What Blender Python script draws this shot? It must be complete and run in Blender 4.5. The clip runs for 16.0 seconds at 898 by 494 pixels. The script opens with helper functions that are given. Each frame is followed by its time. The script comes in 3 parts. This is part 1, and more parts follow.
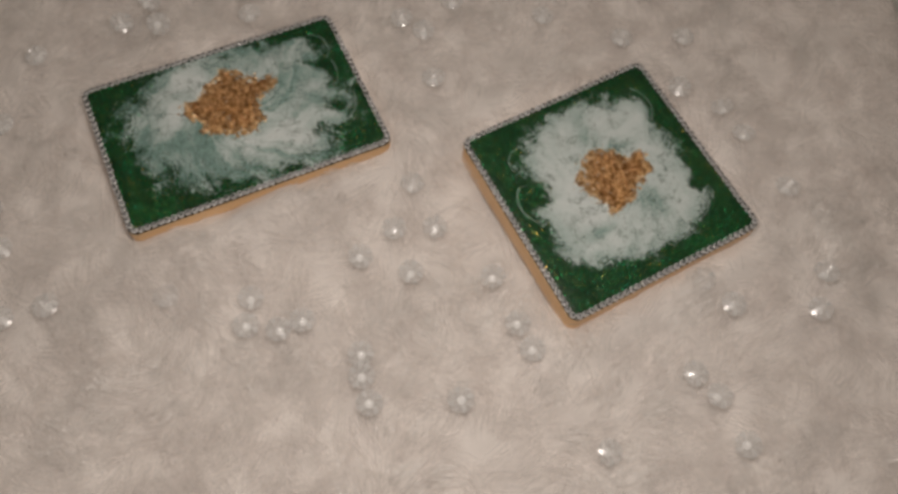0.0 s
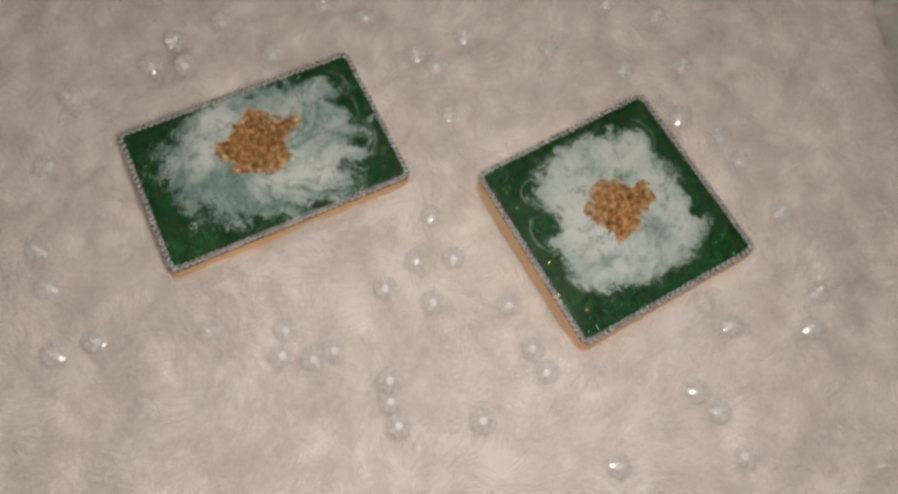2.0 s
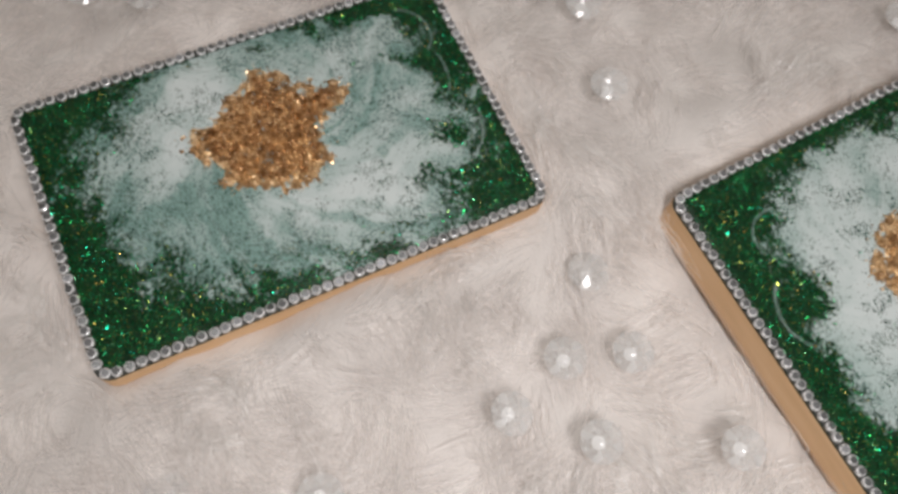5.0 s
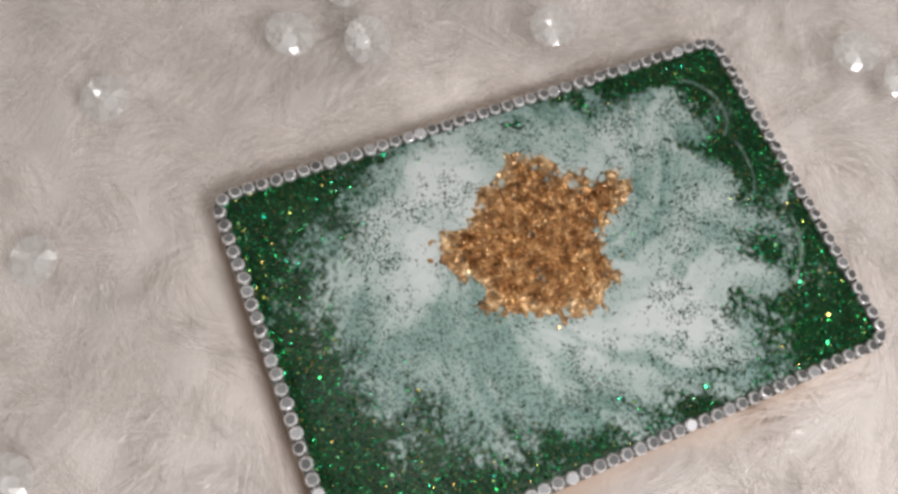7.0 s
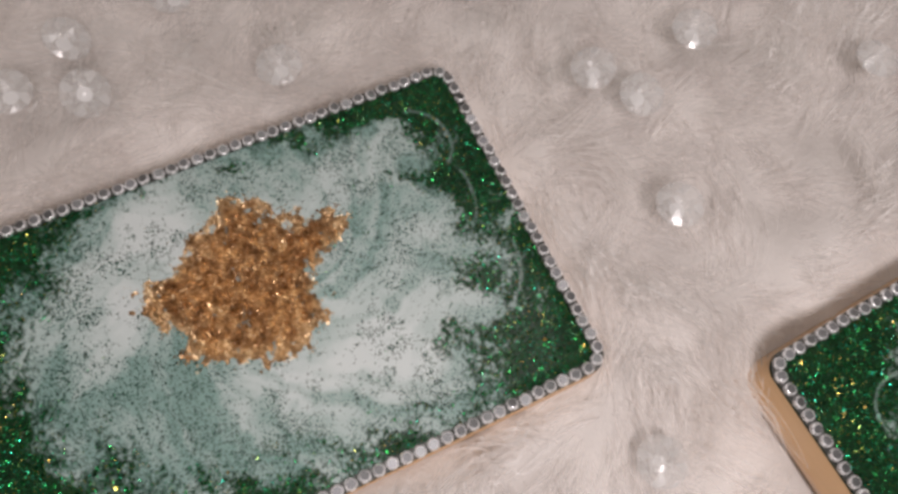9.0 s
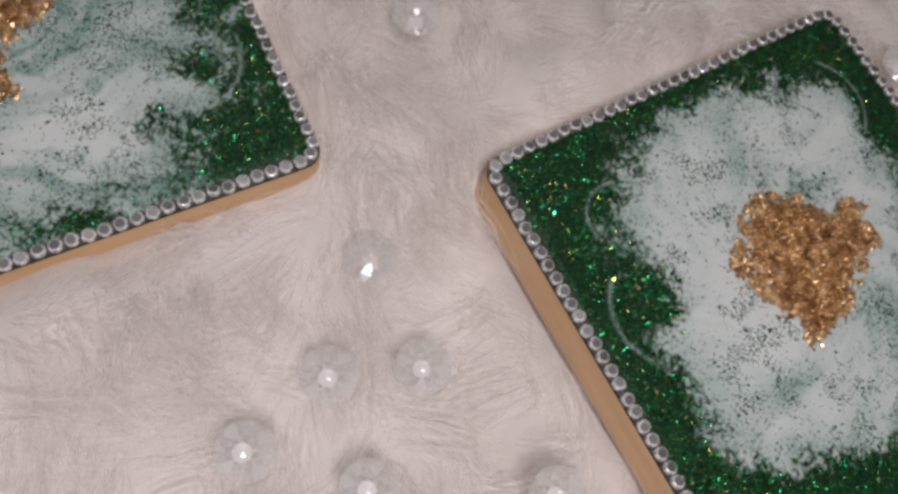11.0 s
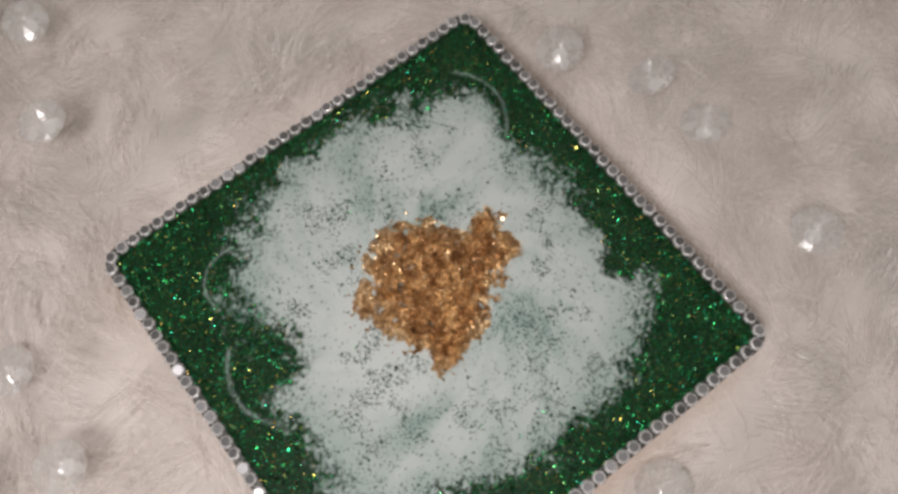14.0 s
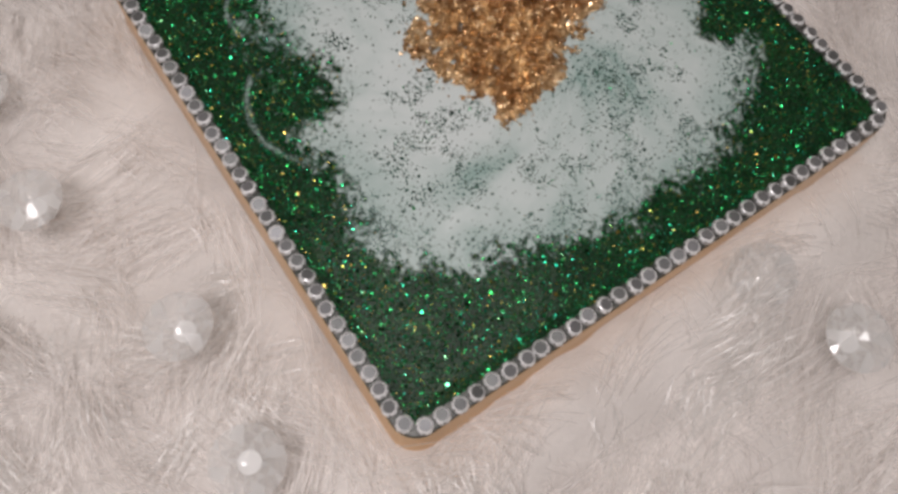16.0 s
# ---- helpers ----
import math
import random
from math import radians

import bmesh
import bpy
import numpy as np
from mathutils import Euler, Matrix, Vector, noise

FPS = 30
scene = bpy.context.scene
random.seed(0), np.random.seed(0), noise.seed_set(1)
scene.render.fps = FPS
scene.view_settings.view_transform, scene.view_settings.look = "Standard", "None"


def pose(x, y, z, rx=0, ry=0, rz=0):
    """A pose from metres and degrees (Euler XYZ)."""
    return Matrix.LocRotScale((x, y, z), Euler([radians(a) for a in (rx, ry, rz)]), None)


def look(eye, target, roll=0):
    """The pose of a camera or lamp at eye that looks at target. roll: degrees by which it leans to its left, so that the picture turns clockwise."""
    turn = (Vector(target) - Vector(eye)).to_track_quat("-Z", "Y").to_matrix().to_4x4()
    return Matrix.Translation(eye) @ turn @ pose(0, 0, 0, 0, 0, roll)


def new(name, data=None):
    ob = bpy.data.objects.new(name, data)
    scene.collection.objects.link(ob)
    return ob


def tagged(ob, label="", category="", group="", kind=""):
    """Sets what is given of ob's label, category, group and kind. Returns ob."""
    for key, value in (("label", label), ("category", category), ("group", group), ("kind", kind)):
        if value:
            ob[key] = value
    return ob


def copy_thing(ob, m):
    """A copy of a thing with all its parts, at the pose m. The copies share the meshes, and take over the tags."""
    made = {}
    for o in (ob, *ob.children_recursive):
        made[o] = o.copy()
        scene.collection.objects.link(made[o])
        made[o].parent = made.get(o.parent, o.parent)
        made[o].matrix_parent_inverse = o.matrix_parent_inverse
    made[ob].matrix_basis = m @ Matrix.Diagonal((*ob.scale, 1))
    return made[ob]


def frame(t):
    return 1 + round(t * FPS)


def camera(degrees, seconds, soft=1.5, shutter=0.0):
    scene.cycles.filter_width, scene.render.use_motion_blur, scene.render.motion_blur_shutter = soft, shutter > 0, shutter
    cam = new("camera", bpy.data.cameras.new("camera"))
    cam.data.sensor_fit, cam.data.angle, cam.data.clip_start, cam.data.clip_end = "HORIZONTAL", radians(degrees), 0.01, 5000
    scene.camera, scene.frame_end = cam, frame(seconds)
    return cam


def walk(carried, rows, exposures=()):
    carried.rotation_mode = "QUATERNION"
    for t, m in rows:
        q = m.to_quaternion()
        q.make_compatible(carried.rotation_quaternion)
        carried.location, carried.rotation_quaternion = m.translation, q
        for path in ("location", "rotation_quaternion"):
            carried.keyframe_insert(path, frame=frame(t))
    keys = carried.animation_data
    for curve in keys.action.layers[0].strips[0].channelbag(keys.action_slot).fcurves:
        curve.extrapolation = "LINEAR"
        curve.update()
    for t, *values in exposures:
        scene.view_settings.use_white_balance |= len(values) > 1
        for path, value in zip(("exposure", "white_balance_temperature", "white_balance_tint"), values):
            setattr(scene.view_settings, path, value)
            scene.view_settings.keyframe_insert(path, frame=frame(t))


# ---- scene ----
cam = camera(58.55, 16.0, soft=3.2)
PATH = [
    (0, (-0.1638, -0.1158, 0.3489), (-0.1201, -0.0496, 0.1653), 5.61),
    (0.5, (-0.1546, -0.1000, 0.3836), (-0.1153, -0.0397, 0.1970), 4.93),
    (1, (-0.1583, -0.1059, 0.4127), (-0.1217, -0.0486, 0.2246), 4.80),
    (1.5, (-0.1673, -0.1086, 0.4125), (-0.1277, -0.0506, 0.2252), 5.88),
    (2, (-0.1687, -0.0937, 0.3851), (-0.1264, -0.0349, 0.1987), 6.66),
    (2.5, (-0.1711, -0.0735, 0.3614), (-0.1264, -0.0184, 0.1744), 10.18),
    (3, (-0.1534, -0.0689, 0.3361), (-0.1092, -0.0104, 0.1501), 7.21),
    (3.2, (-0.1501, -0.0642, 0.3271), (-0.1062, -0.0064, 0.1408), 7.09),
    (5.3, (-0.1662, 0.0192, 0.2053), (-0.1247, 0.0745, 0.0176), 9.63),
    (5.5, (-0.1791, 0.0276, 0.2000), (-0.1368, 0.0816, 0.0121), 11.33),
    (6, (-0.1962, 0.0506, 0.1849), (-0.1562, 0.1032, -0.0039), 11.62),
    (6.5, (-0.2004, 0.0664, 0.1787), (-0.1622, 0.1192, -0.0104), 11.42),
    (7, (-0.1975, 0.0813, 0.1775), (-0.1568, 0.1347, -0.0108), 12.39),
    (7.5, (-0.1775, 0.0854, 0.1750), (-0.1403, 0.1390, -0.0141), 9.47),
    (8, (-0.1595, 0.0789, 0.1789), (-0.1190, 0.1346, -0.0088), 8.98),
    (8.5, (-0.1475, 0.0715, 0.1811), (-0.1073, 0.1255, -0.0072), 8.78),
    (9, (-0.1362, 0.0568, 0.1823), (-0.0958, 0.1133, -0.0052), 6.87),
    (9.2, (-0.1309, 0.0490, 0.1811), (-0.0921, 0.1063, -0.0065), 5.23),
    (11.3, (-0.1100, 0.0020, 0.1662), (-0.0480, 0.0404, -0.0200), 30.55),
    (11.5, (-0.1004, 0.0052, 0.1672), (-0.0375, 0.0411, -0.0193), 31.86),
    (12, (-0.0828, 0.0087, 0.1716), (-0.0189, 0.0446, -0.0145), 29.85),
    (12.5, (-0.0655, 0.0021, 0.1821), (-0.0075, 0.0400, -0.0055), 23.92),
    (13, (-0.0435, -0.0170, 0.1843), (0.0079, 0.0273, -0.0038), 13.59),
    (13.5, (-0.0275, -0.0303, 0.1866), (0.0166, 0.0177, -0.0024), 5.37),
    (14, (-0.0211, -0.0417, 0.1801), (0.0149, 0.0123, -0.0091), -4.30),
    (14.5, (-0.0220, -0.0498, 0.1713), (0.0118, 0.0033, -0.0185), -4.60),
    (15, (-0.0309, -0.0558, 0.1536), (0.0073, -0.0028, -0.0354), -0.09),
    (15.5, (-0.0428, -0.0584, 0.1440), (-0.0022, -0.0060, -0.0447), 3.34),
    (16, (-0.0599, -0.0660, 0.1344), (-0.0126, -0.0093, -0.0515), 6.10),
]
EXPOSURES = [(0, -0.21, 6600, 9), (3.2, 0.22, 6450, 7), (5.3, 0.31, 5940, 7), (7.5, 0.56, 5940, 8), (9.2, 0.26, 6140, 14), (11.3, 0.01, 5990, 15), (13, 0.0, 6040, 14), (14, 0.11, 6140, 10), (15, 0.28, 6140, 8), (16, 0.08, 6040, 11)]
walk(cam, [(t, look(eye, target, roll)) for t, eye, target, roll in PATH], EXPOSURES)

# ---- light: a phone lamp held over the rug in a dim closed room, with an added fill ----
world = bpy.data.worlds.new("world")
scene.world = world
world.use_nodes = True
world.node_tree.nodes["Background"].inputs["Color"].default_value = (1.0, 0.9, 0.8, 1)
world.node_tree.nodes["Background"].inputs["Strength"].default_value = 0.02

LAMP = bpy.data.lights.new("phone_lamp", "POINT")
LAMP.energy, LAMP.color, LAMP.shadow_soft_size = 2.55, (1.0, 0.90, 0.83), 0.042
new("phone_lamp", LAMP).matrix_world = pose(-0.135, -0.075, 0.33)

# Unseen fill lamp below the ceiling, added to lighten the shadows.
FILL_LAMP = bpy.data.lights.new("fill_lamp", "AREA")
FILL_LAMP.shape, FILL_LAMP.size, FILL_LAMP.energy, FILL_LAMP.color = "DISK", 0.9, 6.8, (1.0, 0.91, 0.82)
new("fill_lamp", FILL_LAMP).matrix_world = pose(0.35, 0.55, 2.38)

rng = np.random.default_rng(7)


# ---- small noise tools ----
def value_noise(x, y, seed):
    """Smooth noise in 0..1 on a unit lattice."""
    lattice = np.random.default_rng(seed).random((64, 64))
    xi, yi = np.floor(x).astype(int), np.floor(y).astype(int)
    u, v = x - xi, y - yi
    u, v = u * u * (3 - 2 * u), v * v * (3 - 2 * v)
    at = lambda a, b: lattice[a % 64, b % 64]
    return (at(xi, yi) * (1 - u) + at(xi + 1, yi) * u) * (1 - v) + (at(xi, yi + 1) * (1 - u) + at(xi + 1, yi + 1) * u) * v


def fbm(x, y, seed, octaves=4):
    total, weight = 0.0, 0.0
    for k in range(octaves):
        total = total + value_noise(x * 2**k + 17.3 * k, y * 2**k - 9.1 * k, seed + k) * 0.55**k
        weight += 0.55**k
    return total / weight


def smooth(a, b, x):
    s = np.clip((x - a) / (b - a), 0, 1)
    return s * s * (3 - 2 * s)


# ---- materials ----
def material(name):
    m = bpy.data.materials.new(name)
    m.use_nodes = True
    return m, m.node_tree.nodes, m.node_tree.links, m.node_tree.nodes["Principled BSDF"]


def noise_node(nodes, links, scale, detail=4.0, rough=0.55, coords="Object"):
    tex, tc = nodes.new("ShaderNodeTexNoise"), nodes.new("ShaderNodeTexCoord")
    tex.inputs["Scale"].default_value, tex.inputs["Detail"].default_value, tex.inputs["Roughness"].default_value = scale, detail, rough
    links.new(tc.outputs[coords], tex.inputs["Vector"])
    return tex


def ramp(nodes, links, source, stops):
    r = nodes.new("ShaderNodeValToRGB")
    while len(r.color_ramp.elements) < len(stops):
        r.color_ramp.elements.new(0.5)
    for e, (at, c) in zip(r.color_ramp.elements, stops):
        e.position, e.color = at, (*c, 1)
    links.new(source, r.inputs["Fac"])
    return r


def mixed(nodes, links, fac, a, b):
    m = nodes.new("ShaderNodeMix")
    m.data_type = "RGBA"
    for socket, value in ((m.inputs["Factor"], fac), (m.inputs["A"], a), (m.inputs["B"], b)):
        if isinstance(value, bpy.types.NodeSocket):
            links.new(value, socket)
        elif isinstance(value, tuple):
            socket.default_value = (*value, 1)
        else:
            socket.default_value = value
    return m.outputs["Result"]


def math_node(nodes, links, op, a, b=0.0, clamp=False):
    m = nodes.new("ShaderNodeMath")
    m.operation, m.use_clamp = op, clamp
    for socket, value in zip(m.inputs, (a, b)):
        if isinstance(value, bpy.types.NodeSocket):
            links.new(value, socket)
        else:
            socket.default_value = value
    return m.outputs[0]


def bumped(nodes, links, bsdf, height, strength, distance):
    b = nodes.new("ShaderNodeBump")
    b.inputs["Strength"].default_value, b.inputs["Distance"].default_value = strength, distance
    links.new(height, b.inputs["Height"])
    links.new(b.outputs["Normal"], bsdf.inputs["Normal"])


def fur_material():
    m, n, l, p = material("white_fur_fibre")
    geo = n.new("ShaderNodeNewGeometry")
    c = ramp(n, l, geo.outputs["Random Per Island"], [(0, (0.90, 0.852, 0.825)), (0.6, (0.93, 0.89, 0.866)), (1, (0.96, 0.928, 0.908))])
    l.new(c.outputs["Color"], p.inputs["Base Color"])
    sheen = ramp(n, l, geo.outputs["Random Per Island"], [(0.0, (0.24, 0.24, 0.24)), (0.05, (0.28, 0.28, 0.28)), (0.07, (0.42, 0.42, 0.42))])
    l.new(sheen.outputs["Color"], p.inputs["Roughness"])
    p.inputs["Specular IOR Level"].default_value = 0.8
    soft, mix, out = n.new("ShaderNodeBsdfTranslucent"), n.new("ShaderNodeMixShader"), n["Material Output"]
    l.new(c.outputs["Color"], soft.inputs["Color"])
    mix.inputs[0].default_value = 0.30
    l.new(p.outputs[0], mix.inputs[1])
    l.new(soft.outputs[0], mix.inputs[2])
    clear, thin = n.new("ShaderNodeBsdfTransparent"), n.new("ShaderNodeMixShader")
    tuft = noise_node(n, l, 75, 3)
    share = ramp(n, l, tuft.outputs["Fac"], [(0.42, (0.70, 0.70, 0.70)), (0.56, (0.58, 0.58, 0.58)), (0.66, (0.24, 0.24, 0.24))])
    l.new(share.outputs["Color"], thin.inputs[0])
    l.new(mix.outputs[0], thin.inputs[1])
    l.new(clear.outputs[0], thin.inputs[2])
    l.new(thin.outputs[0], out.inputs["Surface"])
    return m


def tuft_material():
    """Proud, silky locks of the same white fibre."""
    m, n, l, p = material("silky_fur_tuft")
    geo = n.new("ShaderNodeNewGeometry")
    c = ramp(n, l, geo.outputs["Random Per Island"], [(0, (0.93, 0.91, 0.89)), (1, (0.98, 0.965, 0.95))])
    l.new(c.outputs["Color"], p.inputs["Base Color"])
    p.inputs["Roughness"].default_value, p.inputs["Metallic"].default_value = 0.45, 0.40
    soft, mix = n.new("ShaderNodeBsdfTranslucent"), n.new("ShaderNodeMixShader")
    l.new(c.outputs["Color"], soft.inputs["Color"])
    mix.inputs[0].default_value = 0.22
    l.new(p.outputs[0], mix.inputs[1])
    l.new(soft.outputs[0], mix.inputs[2])
    clear, thin = n.new("ShaderNodeBsdfTransparent"), n.new("ShaderNodeMixShader")
    thin.inputs[0].default_value = 0.33
    l.new(mix.outputs[0], thin.inputs[1])
    l.new(clear.outputs[0], thin.inputs[2])
    l.new(thin.outputs[0], n["Material Output"].inputs["Surface"])
    return m


def underfur_material():
    m, n, l, p = material("matted_underfur")
    big, fine = noise_node(n, l, 45, 5), noise_node(n, l, 900, 3)
    c = ramp(n, l, big.outputs["Fac"], [(0.3, (0.64, 0.595, 0.568)), (0.7, (0.84, 0.795, 0.764))])
    l.new(c.outputs["Color"], p.inputs["Base Color"])
    p.inputs["Roughness"].default_value = 0.9
    bumped(n, l, p, fine.outputs["Fac"], 0.22, 0.002)
    return m


def resin_material():
    """Poured resin: dark green ground, milky white pigment where the surface says so."""
    m, n, l, p = material("poured_resin")
    at = n.new("ShaderNodeAttribute")
    at.attribute_name = "pigment"
    haze = n.new("ShaderNodeAttribute")
    haze.attribute_name = "haze"
    grain, mott, fine = noise_node(n, l, 2600, 3, 0.7), noise_node(n, l, 130, 5), noise_node(n, l, 700, 4)
    green = ramp(n, l, mott.outputs["Fac"], [(0.25, (0.004, 0.018, 0.008)), (0.55, (0.010, 0.044, 0.015)), (0.8, (0.030, 0.070, 0.018))])
    dark = mixed(n, l, math_node(n, l, "MULTIPLY", grain.outputs["Fac"], 0.5), green.outputs["Color"], (0.006, 0.03, 0.012))
    milk = mixed(n, l, haze.outputs["Fac"], (0.66, 0.72, 0.715), (0.23, 0.37, 0.335))
    edge = math_node(n, l, "ADD", at.outputs["Fac"], math_node(n, l, "MULTIPLY", math_node(n, l, "SUBTRACT", fine.outputs["Fac"], 0.5), 0.5))
    edge = math_node(n, l, "ADD", edge, math_node(n, l, "MULTIPLY", math_node(n, l, "SUBTRACT", grain.outputs["Fac"], 0.5), 1.3), True)
    cover = ramp(n, l, edge, [(0.22, (0, 0, 0)), (0.72, (1, 1, 1))])
    l.new(mixed(n, l, cover.outputs["Color"], dark, milk), p.inputs["Base Color"])
    p.inputs["Roughness"].default_value = 0.42
    p.inputs["Specular IOR Level"].default_value = 0.18
    p.inputs["Coat Weight"].default_value, p.inputs["Coat Roughness"].default_value = 0.20, 0.12
    wave = noise_node(n, l, 60, 2)
    bumped(n, l, p, wave.outputs["Fac"], 0.15, 0.0015)
    return m


def slab_material():
    m, n, l, p = material("dark_green_resin_edge")
    mott = noise_node(n, l, 400, 4)
    c = ramp(n, l, mott.outputs["Fac"], [(0.3, (0.006, 0.018, 0.010)), (0.7, (0.018, 0.045, 0.022))])
    l.new(c.outputs["Color"], p.inputs["Base Color"])
    p.inputs["Roughness"].default_value = 0.25
    return m


def wood_material():
    m, n, l, p = material("varnished_tan_wood")
    tc, mp, grain = n.new("ShaderNodeTexCoord"), n.new("ShaderNodeMapping"), n.new("ShaderNodeTexNoise")
    mp.inputs["Scale"].default_value = (22, 22, 200)
    l.new(tc.outputs["Object"], mp.inputs["Vector"])
    l.new(mp.outputs[0], grain.inputs["Vector"])
    grain.inputs["Scale"].default_value, grain.inputs["Detail"].default_value = 1.0, 5.0
    c = ramp(n, l, grain.outputs["Fac"], [(0.2, (0.56, 0.34, 0.17)), (0.5, (0.66, 0.42, 0.22)), (0.8, (0.73, 0.50, 0.29))])
    l.new(c.outputs["Color"], p.inputs["Base Color"])
    p.inputs["Roughness"].default_value = 0.28
    p.inputs["Coat Weight"].default_value, p.inputs["Coat Roughness"].default_value = 0.5, 0.1
    bumped(n, l, p, grain.outputs["Fac"], 0.2, 0.0004)
    return m


def glitter_material():
    m, n, l, p = material("green_glitter")
    geo = n.new("ShaderNodeNewGeometry")
    c = ramp(n, l, geo.outputs["Random Per Island"], [
        (0.0, (0.003, 0.02, 0.008)), (0.4, (0.008, 0.07, 0.02)), (0.60, (0.022, 0.21, 0.045)), (0.80, (0.035, 0.42, 0.13)),
        (0.89, (0.03, 0.50, 0.33)), (0.945, (0.34, 0.46, 0.08)), (0.98, (0.62, 0.45, 0.11))])
    l.new(c.outputs["Color"], p.inputs["Base Color"])
    p.inputs["Metallic"].default_value, p.inputs["Roughness"].default_value = 1.0, 0.27
    return m


def speckle_material():
    m, n, l, p = material("dark_green_specks")
    geo = n.new("ShaderNodeNewGeometry")
    c = ramp(n, l, geo.outputs["Random Per Island"], [(0, (0.02, 0.045, 0.035)), (0.7, (0.04, 0.10, 0.075)), (1, (0.09, 0.20, 0.15))])
    l.new(c.outputs["Color"], p.inputs["Base Color"])
    p.inputs["Roughness"].default_value = 0.35
    return m


def gold_material():
    m, n, l, p = material("crumpled_gold_leaf")
    geo, tone = n.new("ShaderNodeNewGeometry"), noise_node(n, l, 420, 5, 0.7)
    c = ramp(n, l, tone.outputs["Fac"], [(0.30, (0.21, 0.098, 0.038)), (0.46, (0.53, 0.35, 0.185)), (0.58, (0.80, 0.605, 0.37)), (0.74, (0.97, 0.84, 0.62))])
    l.new(mixed(n, l, math_node(n, l, "MULTIPLY", geo.outputs["Random Per Island"], 0.25), c.outputs["Color"], (0.45, 0.26, 0.11)), p.inputs["Base Color"])
    p.inputs["Metallic"].default_value, p.inputs["Roughness"].default_value = 0.9, 0.30
    return m


def silver_material():
    m, n, l, p = material("silver_cup")
    tarnish = noise_node(n, l, 500, 3)
    c = ramp(n, l, tarnish.outputs["Fac"], [(0.3, (0.50, 0.495, 0.495)), (0.7, (0.74, 0.735, 0.73))])
    l.new(c.outputs["Color"], p.inputs["Base Color"])
    p.inputs["Metallic"].default_value, p.inputs["Roughness"].default_value = 0.9, 0.32
    return m


def tarnish_material():
    m, n, l, p = material("dark_metal_strip")
    spots = noise_node(n, l, 600, 3)
    c = ramp(n, l, spots.outputs["Fac"], [(0.3, (0.06, 0.065, 0.06)), (0.7, (0.16, 0.16, 0.155))])
    l.new(c.outputs["Color"], p.inputs["Base Color"])
    p.inputs["Metallic"].default_value, p.inputs["Roughness"].default_value = 0.8, 0.45
    return m


def crystal_material(name, low, high, rough, metal, coat):
    m, n, l, p = material(name)
    info = n.new("ShaderNodeObjectInfo")
    c = ramp(n, l, info.outputs["Random"], [(0, low), (1, high)])
    l.new(c.outputs["Color"], p.inputs["Base Color"])
    p.inputs["Metallic"].default_value, p.inputs["Roughness"].default_value = metal, rough
    p.inputs["Coat Weight"].default_value = coat
    return m


def acrylic_material(name, clear_share, shine, rough, cloud=0.0):
    """Clear acrylic: much passes straight through, the rest bends or is thrown back by the facets. cloud: white put in
    for inner sparkle.
    """
    m, n, l, p = material(name)
    glass, clear, gloss = n.new("ShaderNodeBsdfGlass"), n.new("ShaderNodeBsdfTransparent"), n.new("ShaderNodeBsdfGlossy")
    glass.inputs["IOR"].default_value, glass.inputs["Roughness"].default_value = 1.49, 0.03
    gloss.inputs["Roughness"].default_value = rough
    mix, top = n.new("ShaderNodeMixShader"), n.new("ShaderNodeMixShader")
    mix.inputs[0].default_value, top.inputs[0].default_value = clear_share, shine
    l.new(glass.outputs[0], mix.inputs[1])
    l.new(clear.outputs[0], mix.inputs[2])
    l.new(mix.outputs[0], top.inputs[1])
    l.new(gloss.outputs[0], top.inputs[2])
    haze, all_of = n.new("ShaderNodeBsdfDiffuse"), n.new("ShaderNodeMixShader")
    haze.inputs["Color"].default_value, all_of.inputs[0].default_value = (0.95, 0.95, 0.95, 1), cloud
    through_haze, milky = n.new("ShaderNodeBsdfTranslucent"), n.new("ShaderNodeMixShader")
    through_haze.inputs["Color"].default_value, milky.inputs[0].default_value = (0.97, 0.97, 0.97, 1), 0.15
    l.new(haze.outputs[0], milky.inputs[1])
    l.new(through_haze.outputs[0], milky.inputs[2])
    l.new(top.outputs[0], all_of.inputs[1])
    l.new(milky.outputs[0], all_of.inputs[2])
    l.new(all_of.outputs[0], n["Material Output"].inputs["Surface"])
    return m


def plaster_material(name, low, high):
    m, n, l, p = material(name)
    mott, fine = noise_node(n, l, 4, 5), noise_node(n, l, 160, 3)
    c = ramp(n, l, mott.outputs["Fac"], [(0.3, low), (0.7, high)])
    l.new(c.outputs["Color"], p.inputs["Base Color"])
    p.inputs["Roughness"].default_value = 0.75
    bumped(n, l, p, fine.outputs["Fac"], 0.2, 0.001)
    return m


FUR, TUFT, UNDERFUR, RESIN, SLAB, WOOD = fur_material(), tuft_material(), underfur_material(), resin_material(), slab_material(), wood_material()
SPECKLE, TARNISH = speckle_material(), tarnish_material()
GLITTER, GOLD, SILVER, ACRYLIC = glitter_material(), gold_material(), silver_material(), acrylic_material("clear_acrylic", 1.0, 0.06, 0.12, 0.21)
# Whiter facets: diffuse white painted in for glints.
GLINT = acrylic_material("painted_glint_facet", 1.0, 0.22, 0.22, 0.50)
